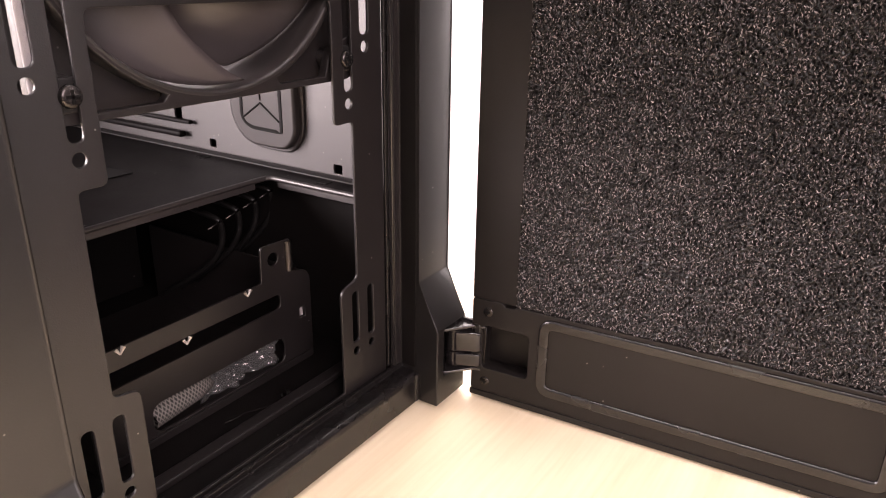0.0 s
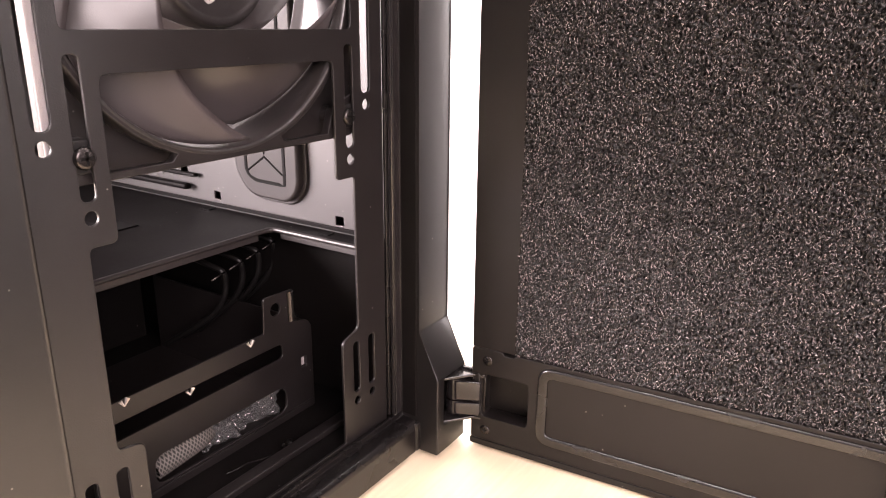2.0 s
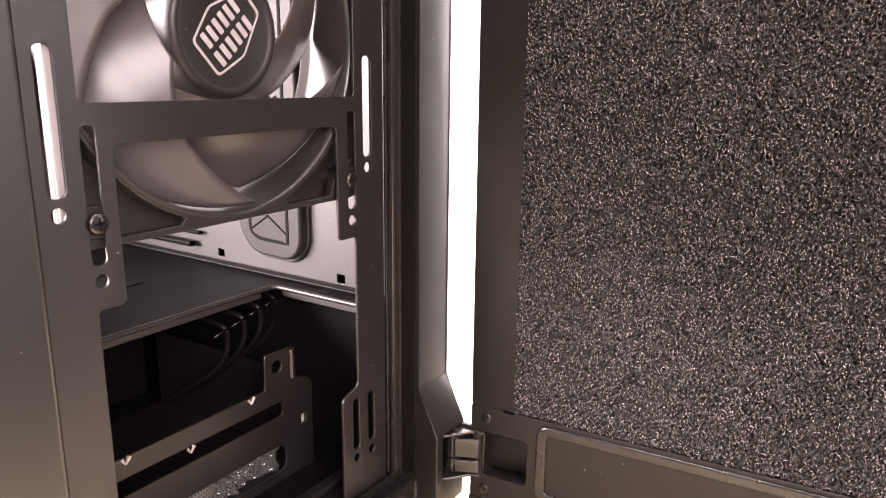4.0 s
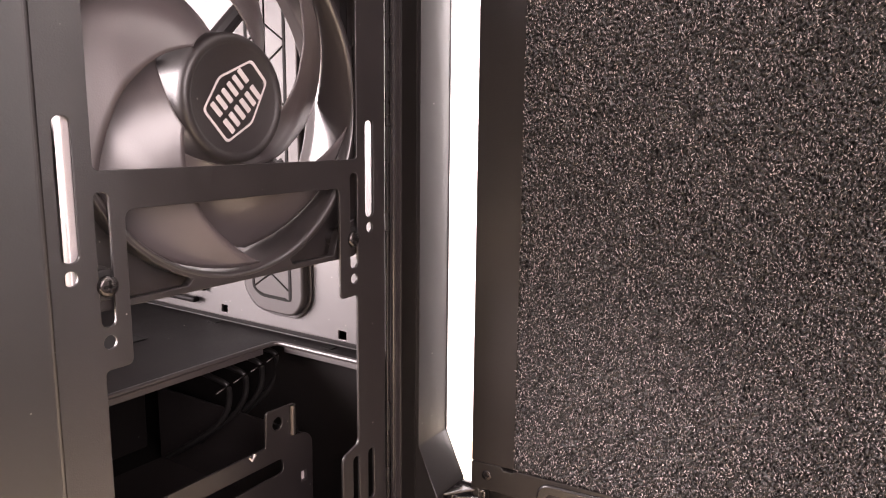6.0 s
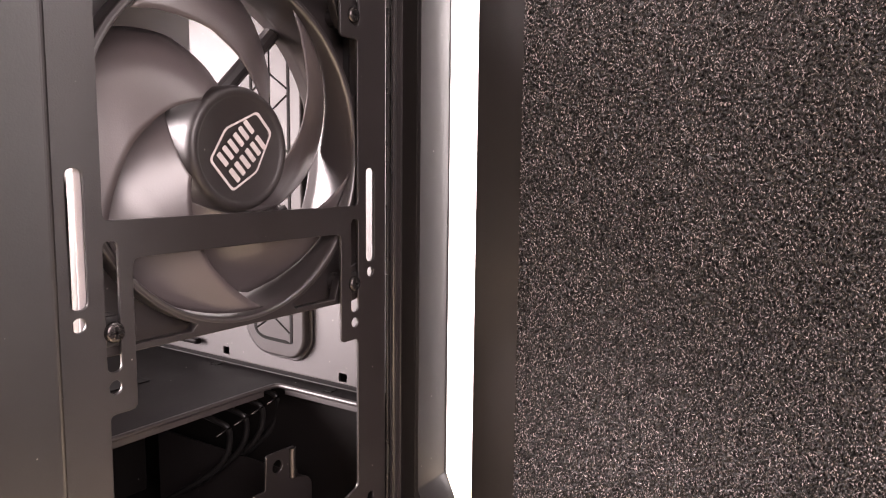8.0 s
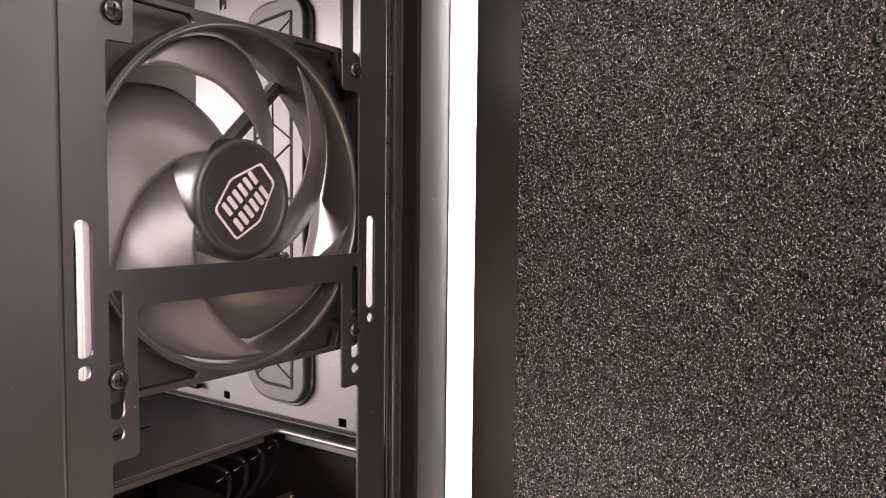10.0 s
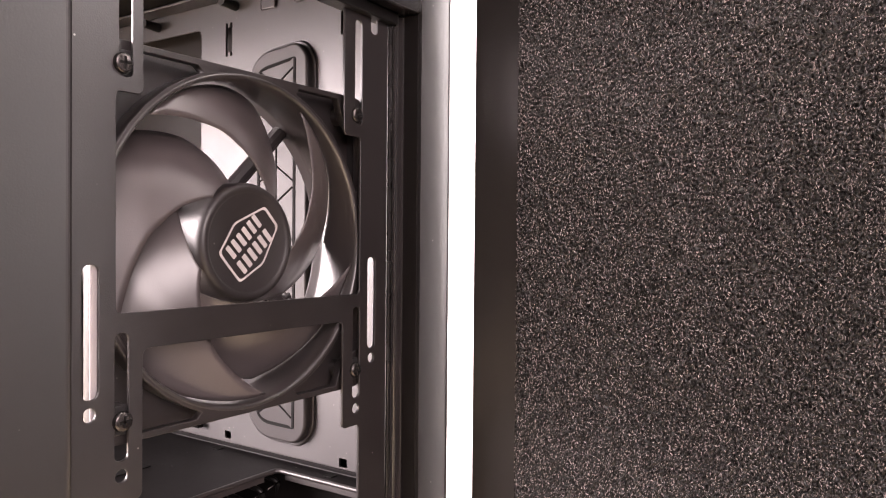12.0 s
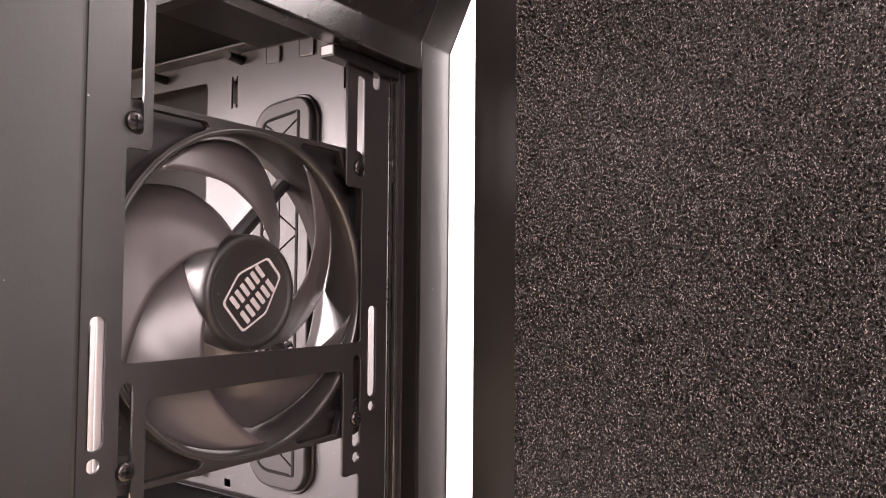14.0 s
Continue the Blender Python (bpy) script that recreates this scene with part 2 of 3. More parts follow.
# ---- the room and the table ----
def room():
    def slab(name, lo, hi, label, category, material_=None):
        bm = bmesh.new()
        made = bmesh.ops.create_cube(bm, size=1)
        for v in made["verts"]:
            v.co = Vector([lo[i] + (v.co[i] + 0.5) * (hi[i] - lo[i]) for i in range(3)])
        tagged(part(name, bm, material_ or PAINT), label, category, kind="structure")

    slab("wall_north", (-2.0, 2.3, -0.75), (1.0, 2.4, 2.4), "plain white painted wall behind the table", "wall")
    slab("wall_east", (1.0, -1.8, -0.75), (1.1, 2.4, 2.4), "plain white painted wall beside the table", "wall")
    # Unseen walls, greyed to cut the bounce light in the room.
    slab("wall_south", (-2.0, -1.9, -0.75), (1.0, -1.8, 2.4), "unseen grey wall added to dim the bounce light", "wall", GREY)
    slab("wall_west", (-2.1, -1.8, -0.75), (-2.0, 2.3, 2.4), "unseen grey wall added to dim the bounce light", "wall", GREY)
    slab("ceiling", (-2.1, -1.9, 2.4), (1.1, 2.4, 2.5), "plain white ceiling", "ceiling")
    # Unseen floor, kept dark so the black parts reflect less light.
    slab("floor", (-2.1, -1.9, -0.85), (1.1, 2.4, -0.75), "unseen dark floor added to dim reflections", "floor", FLOOR)


room()
desk = thing("table", (0, 0, -LIFT), "pale birch table under the open computer case", "table")
bm = bmesh.new()
add_box(bm, (-900, -205, -LIFT - 25), (222, 900, -LIFT), 2.0)
part("tabletop", bm, WOOD, desk)
for x in (-850, 180):
    for y in (-170, 850):
        box("leg", (x - 30, y - 30, -LIFT - 750), (x + 30, y + 30, -LIFT - 25), WOOD, desk, 2)

# ---- the computer case: chassis ----
case = thing("computer_case", (0, 150, -LIFT), "open black steel computer case standing on the table", "computer case")

W_IN, W_LEFT, W_TAB, W_OUT = 55.8, 54.4, 45.6, 73.2
lower_window = rounded([(-W_TAB, 20.8), (-W_TAB, -24), (-W_LEFT, -24), (-W_LEFT, -86), (-W_TAB, -87.5), (-W_TAB, -136), (W_TAB, -136), (W_TAB, -90), (W_IN, -87), (W_IN, -23), (W_TAB, -23), (W_TAB, 20.8)], [3, 2, 2, 2.5, 2.5, 1, 1, 2.5, 2.5, 2, 2, 3])
front = rounded([(-W_OUT, -139), (W_OUT, -139), (W_OUT, 176), (W_TAB, 176), (W_TAB, 96.5), (W_IN, 96.5), (W_IN, 31), (-W_LEFT, 31.6), (-W_LEFT, 97), (-W_TAB, 97), (-W_TAB, 176), (-W_OUT, 176)], [0, 0, 0, 0, 2, 2, 2.5, 2.5, 2, 2, 0, 0])
holes = [lower_window]
for s in (-1, 1):
    holes += [stadium(63.3 if s > 0 else -61.9, 7.6, 46.6, 5.6), circle(63.4 if s > 0 else -62.2, 3.6, 2.3), stadium(53.6 if s > 0 else -52.2, -12, 26.2, 5.0), circle(53.6 if s > 0 else -52.2, -16.2, 2.3),
              stadium(54.2 if s > 0 else -51.0, 101, 144.6, 5.0), stadium(s * 64.2, 140.5, 172, 4.8), stadium(s * 53.7, -115.2, -91.8, 4.6), stadium(s * 63.5, -115.2, -91.8, 4.6),
              circle(s * 53.7, -119, 2.1), circle(s * 63.6, -119, 2.1)]
sheet("front_plate", [front, *holes], 1.2, STEEL, facing_front(-0.6), case, 0.25, "black steel fan plate with slotted mounting holes")
# the plate's folded sides
box("side_flange", (W_OUT - 1.2, 0.8, -139), (W_OUT, 2.6, 176), STEEL, case, 0.3)
box("side_flange", (-W_OUT, 0.8, -139), (-W_OUT + 1.2, 12, 176), STEEL, case, 0.3)

# the motherboard tray with its long grommet opening, window, slots and small square holes; outlines in -y, z
GROM = [(-93, -37), (-85, -45.5), (-62, -46), (-56, -40), (-56, 143), (-62, 149), (-86, 147), (-93, 139)]
tray_holes = [rounded(GROM, 6, 5), rounded([(-250, 34), (-138.2, 34), (-138.2, 168.6), (-250, 168.6)], 4), rounded([(-118.6, 151), (-116.6, 151), (-116.6, 153.4), (-114.8, 153.4), (-114.8, 151), (-113.2, 151), (-113.2, 169), (-114.8, 169), (-114.8, 166.6), (-116.6, 166.6), (-116.6, 169), (-118.6, 169)], 0.3, 2)]
for y, z, w, h in ((33.7, -53.2, 5.2, 4.6), (115.4, -52.2, 5.0, 4.4), (140, -40, 6, 8), (205, -45, 5, 5), (205, 60, 5, 5), (35.5, 157, 2.6, 12)):
    tray_holes.append(rounded([(-y - w / 2, z - h / 2), (-y + w / 2, z - h / 2), (-y + w / 2, z + h / 2), (-y - w / 2, z + h / 2)], 0.6, 2))
sheet("motherboard_tray", [rounded([(-360, -139), (-8, -139), (-8, 184), (-360, 184)], 1), *tray_holes], 1.2, TRAY, facing_left(85), case, 0.2, "satin black steel motherboard tray")
def grommet():
    """A raised rubber sleeve round the opening, shaded groove and flap slits painted dark."""
    def outline(grow, r):
        return rounded([(-94 - grow, -36), (-85 - grow * 0.5, -46 - grow), (-61 + grow * 0.5, -46.4 - grow), (-55 + grow, -40), (-55 + grow, 143), (-61 + grow * 0.5, 149 + grow), (-86 - grow * 0.5, 146.5 + grow), (-94 - grow, 138)], r, 7)

    rim = sheet("grommet", [outline(0.0, 6.5)], 5.6, MEMBRANE, facing_left(80.0), case, 1.3, "black rubber cable grommet with slits")
    sheet("raised_edge", [outline(2.6, 8), outline(0.9, 7)], 1.6, TRAY, facing_left(83.6), rim, 0.7)
    sheet("groove", [outline(-6.2, 3.5), outline(-7.8, 3.0)], 0.5, DARK, facing_left(79.7), rim)
    mid, left, right = -74.5, -86.0, -63.2
    for z, way in [(101 - 29.3 * k, 1) for k in range(-1, 4)] + [(90 - 29.3 * k, -1) for k in range(5)]:
        bm = bmesh.new()
        for end in (left, right):
            add_tube(bm, (79.85, -mid, z), (79.85, -end, z + way * 7.5), 0.42, segments=8)
        part("slit", bm, DARK, rim)
    bm = bmesh.new()
    add_tube(bm, (79.9, -mid, -26), (79.9, -mid, 130), 0.38, segments=8)
    part("slit", bm, DARK, rim)


grommet()
# folds, ledges and pegs on the tray
box("tray_top_fold", (74, 8, 180.5), (84.4, 340, 182), TRAY, case, 0.4)
box("tray_ledge", (80, 134, -51), (84.4, 330, -48), SHELF, case, 1.2)
box("tray_ledge", (81.5, 128, -44), (84.4, 330, -42), SHELF, case, 0.8)
for y, z in ((110, 176.5), (176, 175)):
    bm = bmesh.new()
    add_tube(bm, (84.4, y, z), (74, y - 1, z), 2.6, 2.3)
    part("standoff_peg", bm, RUBBER, case)
for y in (61, 85):
    box("top_tab", (83.6, y - 5, 171), (84.2, y + 5, 180), TRAY, case, 0.6)

# the shelf over the power supply, cut out behind the front plate; outlines in x, y
shelf = [(-85, 66.5), (74.0, 66.5), (74.0, 8), (84.2, 8), (84.2, 358), (-85, 358)]
sheet("power_supply_shelf", [rounded(shelf, [1, 6, 1, 0, 0, 0], 8)], 1.6, SHELF, facing_up(-58.5), case, 0.35, "satin black steel shelf over the power supply")
box("shelf_lip", (-85, 66.6, -63.5), (66, 67.8, -60.2), TRAY, case, 0.2)
box("shelf_lip", (74.2, 10, -63.5), (75.4, 61, -60.2), TRAY, case, 0.2)
box("shelf_flange", (83.2, 9, -57.6), (84.3, 345, -55.8), SHELF, case, 0.3)
# Added black sheet that paints shade over the tray below the shelf.
box("tray_shade_sheet", (82.6, 8, -139.2), (84.1, 358, -60.4), SHADE_BLACK, case, 0.2)
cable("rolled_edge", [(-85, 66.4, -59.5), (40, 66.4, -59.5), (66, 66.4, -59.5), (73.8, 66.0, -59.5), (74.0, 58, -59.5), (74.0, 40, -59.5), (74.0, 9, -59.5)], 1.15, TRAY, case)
box("shroud_wall", (-85, 30, -139.4), (-83.8, 358, -60.2), SHADE_BLACK, case, 0.2)
# dark plates laid on the shelf paint the shade in its vent and slots
box("shelf_vent", (2, 118, -58.4), (40, 140, -58.0), DARK, case, 0.1)
box("seam_slot", (77.5, 34.5, -58.45), (82.0, 40.5, -58.1), DARK, case)
box("seam_slot", (77.5, 114, -58.45), (82.0, 120, -58.1), DARK, case)
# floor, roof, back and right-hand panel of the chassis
box("bottom_panel", (-103, 1, -141), (103, 362, -139.4), SHADE_BLACK, case, 0.4)
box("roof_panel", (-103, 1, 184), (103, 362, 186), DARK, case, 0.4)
box("rear_panel", (-103, 360, -139.4), (103, 362, 184), SHADE_BLACK, case, 0.4)
box("side_panel", (101, 4, -139.4), (103, 360, 184), LINER, case, 0.4)
box("roof_rail", (-85, 20, 174), (-60, 358, 184), DARK, case, 0.6)
for x in (-80, 80):
    for y in (10, 330):
        box("rubber_foot", (x - 12, y - 8, -LIFT), (x + 12, y + 12, -140.9), RUBBER, case, 1.0)

# the front wiring housing under the roof
wiring = box("front_socket_housing", (-10, 14, 164), (52, 60, 184), SHADE_BLACK, case, 5.0, "black plastic housing of the front sockets")

# ---- front bezel ----
bezel = thing("front_bezel", (0, -12, -LIFT), "black plastic front bezel frame with side pillars", "bezel")


def side_profile(name, x0, x1, profile, bevel, material_, parent, label=""):
    """A solid along x from an outline in y, z."""
    bm = bmesh.new()
    rings = [[bm.verts.new(at(x, y, z)) for y, z in profile] for x in (x0, x1)]
    n = len(profile)
    for k in range(n):
        bm.faces.new((rings[0][k], rings[0][(k + 1) % n], rings[1][(k + 1) % n], rings[1][k]))
    bm.faces.new(rings[0])
    bm.faces.new(rings[1][::-1])
    if bevel:
        bmesh.ops.bevel(bm, geom=list(bm.edges), offset=bevel / 1000, segments=3, affect="EDGES", profile=0.5)
    return part(name, bm, material_, parent, label)


PILLAR = [(-22.2, -154), (-22.4, -116.5), (-11.8, -95.6), (-12, 165), (-25, 190), (-25, 214), (2, 214), (2, -154)]
right_pillar = side_profile("pillar", 82, 105, PILLAR, 0.55, BEZEL, bezel)
pocket = box("cutter", (87, -24, -141), (104, -10, -116.8), DARK, None, 1.5)
carve(right_pillar, pocket)
side_profile("pillar", -105, -74.4, PILLAR, 1.0, BEZEL, bezel)
side_profile("bottom_bar", -75.4, 82, [(-12, -154), (-12, -142.2), (-11.4, -140.3), (-10, -139.3), (-8.4, -139), (-3.2, -139), (-3.2, -136.6), (-1.2, -136.6), (-1.2, -154)], 0.35, PLASTIC, bezel)
side_profile("top_bar", -75.4, 82, [(-12, 152.6), (-12, 165), (-25, 190), (-25, 214), (-1.2, 214), (-1.2, 152), (-10.5, 152)], 0.5, PLASTIC, bezel)
box("step_flange", (76.2, -3.2, -137), (82.4, -0.9, 152), GLOSS, bezel, 0.5)
# Added black strip that paints the pillar's inner side as shaded.
box("side_shade_strip", (81.3, -11.0, -137), (82.1, -3.3, 152), SHADE_BLACK, bezel, 0.2, "black strip painting shade on the pillar's inner side")
for x in (76.3, 80.6):
    box("edge_bead", (x, -3.75, -136.5), (x + 0.7, -3.0, 151.5), BEZEL, bezel, 0.3)
box("corner_fillet", (79.2, -13.0, -153.6), (83.2, -11.0, -139.6), PLASTIC, bezel, 0.9)
box("seal_strip", (73.9, -1.5, -136), (75.5, -0.2, 150), PLASTIC, bezel, 0.25)
rail = box("top_rail", (33, -4.0, 147.2), (76.4, 4.0, 152.2), CABLE, bezel, 0.6, "thin black strip along the opening")
box("strip_end", (32.4, -3.6, 148.0), (33.0, 2.6, 151.6), PRINT, rail, 0.3)
# a dark patch paints the shaded slit in the rim
box("rim_slot", (38, -7.2, -139.05), (46, -5.0, -138.9), DARK, bezel)

# ---- the door, open; outlines along the door from its hinge edge, and z ----
door_front = thing("case_door", (108, -120, -LIFT), "open black case door lined with foam", "door")
DU, DN = Vector((0.0713, -0.99745, 0)), Vector((-0.99745, -0.0713, 0))
DOOR = Matrix(((DU.x, 0, DN.x, 0.1018), (DU.y, 0, DN.y, -0.028), (0, 1, 0, LIFT / 1000), (0, 0, 0, 1)))


def on_door(rise):
    return DOOR @ Matrix.Translation((0, 0, rise / 1000))


def rect(x0, x1, z0, z1, r=0.0, n=5):
    p = [(x0, z0), (x1, z0), (x1, z1), (x0, z1)]
    return rounded(p, r, n) if r else p


sheet("shell", [rect(0.2, 205, -153.8, 212, 2)], 8, PANEL, on_door(-9), door_front, 0.6)
sheet("edge_strip", [rect(0.4, 20.7, -104.8, 211)], 9.2, PANEL, on_door(0), door_front, 0.4)
base = sheet("hinge_plate", [rounded([(0.4, -150.9), (204, -150.9), (204, -105.9), (21.5, -105.9), (20.5, -107.1), (15.5, -107.1), (14.5, -105.6), (0.4, -105.6)], [1, 1, 0, 0.8, 0.8, 0.8, 0.8, 1], 4), rect(4.8, 28, -139.6, -117.4, 2.5)], 9.2, PANEL, on_door(0.3), door_front, 0.4, "black plate along the door's foot")
sheet("ridge", [rect(33.0, 168, -143.8, -108.3, 6, 7), rect(35.7, 165.3, -141.1, -111.0, 3.6, 7)], 2.4, PLASTIC, on_door(1.5), base, 1.05)
sheet("foot_lip", [rect(0, 205, -154, -151.7, 0.4)], 10, PANEL, on_door(0.6), door_front, 0.4)
sheet("end_strip", [rect(198.5, 205, -105, 211)], 9, PANEL, on_door(0), door_front, 0.4)
sheet("top_strip", [rect(21, 198, 205, 211)], 9, PANEL, on_door(0), door_front, 0.4)


def foam_lining():
    """A slab of open-cell foam whose face is a crust of small glossy lumps and pits."""
    step, s0, s1, z0, z1 = 0.36, 20.9, 198.3, -105.2, 204.8
    ns, nz = int((s1 - s0) / step), int((z1 - z0) / step)
    rng = np.random.default_rng(5)
    fz, fs = np.fft.fftfreq(nz + 1, step)[:, None], np.fft.fftfreq(ns + 1, step)[None, :]

    def band(small, large, lean):
        """Noise whose lumps lie between two sizes, in millimetres, stretched along z."""
        white = np.fft.fft2(rng.standard_normal((nz + 1, ns + 1)))
        f2 = (fs * 0.85) ** 2 + (fz * 1.15) ** 2 + lean * fs * fz
        field = np.real(np.fft.ifft2(white * (np.exp(-f2 * 20 * small ** 2) - np.exp(-f2 * 20 * large ** 2))))
        return field / field.std()

    lumps = 0.52 * band(0.34, 0.54, 0.2) + 0.08 * band(0.18, 0.26, -0.2)
    h = 0.1 + np.clip(lumps, -1.4, 0.9) + 0.05 * band(2.5, 6.0, 0.0)
    h[0, :], h[-1, :], h[:, 0], h[:, -1] = -4, -4, -4, -4
    s = s0 + step * np.arange(ns + 1)[None, :] + np.zeros(h.shape)
    z = z0 + step * np.arange(nz + 1)[:, None] + np.zeros(h.shape)
    co = np.stack([s, z, h], -1).reshape(-1, 3) / 1000
    idx = np.arange((nz + 1) * (ns + 1)).reshape(nz + 1, ns + 1)
    faces = np.stack([idx[:-1, :-1], idx[:-1, 1:], idx[1:, 1:], idx[1:, :-1]], -1).reshape(-1, 4)
    me = bpy.data.meshes.new("foam_lining")
    me.from_pydata(co.tolist(), [], faces.tolist())
    me.transform(DOOR)
    bed = finish(tagged(new("foam_lining", me), "black lumpy acoustic foam lining"), FOAM, door_front, True)
    # torn cell walls leaning every way, glints and pores painted by tone
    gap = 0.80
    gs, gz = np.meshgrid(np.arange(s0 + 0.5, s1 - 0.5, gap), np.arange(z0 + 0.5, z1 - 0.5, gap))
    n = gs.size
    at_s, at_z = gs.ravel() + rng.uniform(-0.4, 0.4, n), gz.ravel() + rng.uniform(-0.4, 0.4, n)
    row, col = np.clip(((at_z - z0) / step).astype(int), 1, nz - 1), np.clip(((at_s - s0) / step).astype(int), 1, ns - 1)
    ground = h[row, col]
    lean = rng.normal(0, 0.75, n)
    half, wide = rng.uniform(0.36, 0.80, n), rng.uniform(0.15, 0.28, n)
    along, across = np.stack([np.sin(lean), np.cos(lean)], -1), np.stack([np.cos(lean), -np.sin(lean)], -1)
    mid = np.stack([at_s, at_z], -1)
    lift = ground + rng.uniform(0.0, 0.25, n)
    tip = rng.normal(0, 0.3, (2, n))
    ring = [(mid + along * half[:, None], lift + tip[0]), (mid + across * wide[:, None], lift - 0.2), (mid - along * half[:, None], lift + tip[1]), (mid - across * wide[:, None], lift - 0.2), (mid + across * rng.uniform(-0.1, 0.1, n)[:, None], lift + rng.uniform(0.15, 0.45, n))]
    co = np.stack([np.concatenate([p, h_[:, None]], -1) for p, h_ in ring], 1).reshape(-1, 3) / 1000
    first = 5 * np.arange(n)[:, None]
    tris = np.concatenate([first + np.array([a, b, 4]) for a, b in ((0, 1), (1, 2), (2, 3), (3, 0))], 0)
    fm = bpy.data.meshes.new("foam_glint_flecks")
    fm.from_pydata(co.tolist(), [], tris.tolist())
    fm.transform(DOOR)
    tagged(finish(new("foam_glint_flecks", fm), FOAM_GLINT, bed, False), kind="stuff")


foam_lining()


def screw(name, place, m, r, parent=None, label="", flat=False):
    """A cross-recess screw head; m lays its axis."""
    bm = bmesh.new()
    rings = [(0, 0.40 * r), (0.7 * r, 0.385 * r), (0.9 * r, 0.29 * r), (r, 0.08 * r), (r, -0.1 * r)] if not flat else [(0, 0.1 * r), (0.8 * r, 0.1 * r), (r, 0.02), (r, -0.2)]
    seg, prev = 24, None
    for rad, rise in rings:
        if rad == 0:
            ring = [bm.verts.new((0, 0, rise / 1000))]
        else:
            ring = [bm.verts.new((rad / 1000 * math.cos(2 * math.pi * k / seg), rad / 1000 * math.sin(2 * math.pi * k / seg), rise / 1000)) for k in range(seg)]
        if prev is not None:
            for k in range(seg):
                if len(prev) == 1:
                    bm.faces.new((prev[0], ring[k], ring[(k + 1) % seg]))
                else:
                    bm.faces.new((prev[k], ring[k], ring[(k + 1) % seg], prev[(k + 1) % seg]))
        prev = ring
    bmesh.ops.transform(bm, matrix=m, verts=bm.verts)
    head = part(name, bm, SCREW, parent, label, True)
    top = (0.41 if not flat else 0.12) * r
    # raised dark bars paint the shade in the cross recess
    bm = bmesh.new()
    for w, h in ((1.15 * r, 0.26 * r), (0.26 * r, 1.15 * r)):
        made = bmesh.ops.create_cube(bm, size=1)
        for v in made["verts"]:
            v.co = Vector((v.co.x * w / 1000, v.co.y * h / 1000, (v.co.z * 0.12 + top) / 1000))
    bmesh.ops.transform(bm, matrix=m, verts=bm.verts)
    part("cross_recess", bm, DARK, head)
    return head


sheet("latch_strip", [rect(5.2, 6.3, -137.5, -119)], 1.0, SCREW, on_door(-1.0), base, 0.2, "dark metal strip in the pocket")
for s, z in ((7.8, -110.8), (7.2, -146)):
    screw("countersunk_screw", None, on_door(0.5) @ Matrix.Translation((s / 1000, z / 1000, 0)), 2.3, base, flat=True)

# ---- the hinge between bezel and door ----
hinge = thing("door_hinge", (97, -24, -129), "glossy black plastic door hinge", "hinge")
for z, t in ((-118.6, 1.4), (-140.2, 1.4)):
    sheet("arm_plate", [rounded([(88.5, -13), (103, -13), (105.5, -32), (102.8, -35), (101.0, -29), (90, -20.5)], [1, 2, 2, 2, 1, 2], 4)], t, GLOSS, facing_up(z), hinge, 0.3)
for z0, z1 in ((-131.5, -121.6), (-139, -132.4)):
    bm = bmesh.new()
    add_tube(bm, (99.5, -20.5, z0), (99.5, -20.5, z1), 4.2, segments=28)
    part("knuckle", bm, GLOSS, hinge, smooth=False)
    sheet("knuckle_arm", [rounded([(95.5, -22), (103.5, -16), (105.2, -31.5), (101.0, -33)], 2, 4)], z1 - z0 - 0.6, GLOSS, facing_up(z1 - 0.3), hinge, 0.4)
box("back_plate", (102.6, -29.5, -141.4), (104.6, -13, -117.2), GLOSS, hinge, 0.4)
sheet("door_bracket", [rect(0.8, 4.0, -139.5, -118.2, 0.8)], 1.0, PLASTIC, on_door(0.9), hinge, 0.3)
bm = bmesh.new()
add_tube(bm, (99.5, -20.5, -141.5), (99.5, -20.5, -117.5), 1.6, segments=16)
part("pin", bm, SCREW, hinge)

# ---- the fan ----
fan = thing("case_fan", (0, 15, 52.5), "black case fan screwed behind the front plate", "fan")
FZ = 52.5


def lathe(name, profile, material_, parent, seg=96, label="", closed=False):
    """A turned part about the fan's axis from an outline in r, y."""
    bm = bmesh.new()
    rings = []
    for r, y in profile:
        rings.append([bm.verts.new(at(0, y, FZ))] if r == 0 else [bm.verts.new(at(r * math.cos(2 * math.pi * k / seg), y, FZ + r * math.sin(2 * math.pi * k / seg))) for k in range(seg)])
    pairs = list(zip(rings, rings[1:])) + ([(rings[-1], rings[0])] if closed else [])
    for a, b in pairs:
        for k in range(seg):
            j = (k + 1) % seg
            if len(a) == 1:
                bm.faces.new((a[0], b[k], b[j]))
            elif len(b) == 1:
                bm.faces.new((a[k], b[0], a[j]))
            else:
                bm.faces.new((a[k], b[k], b[j], a[j]))
    ob = part(name, bm, material_, parent, label, True)
    return ob


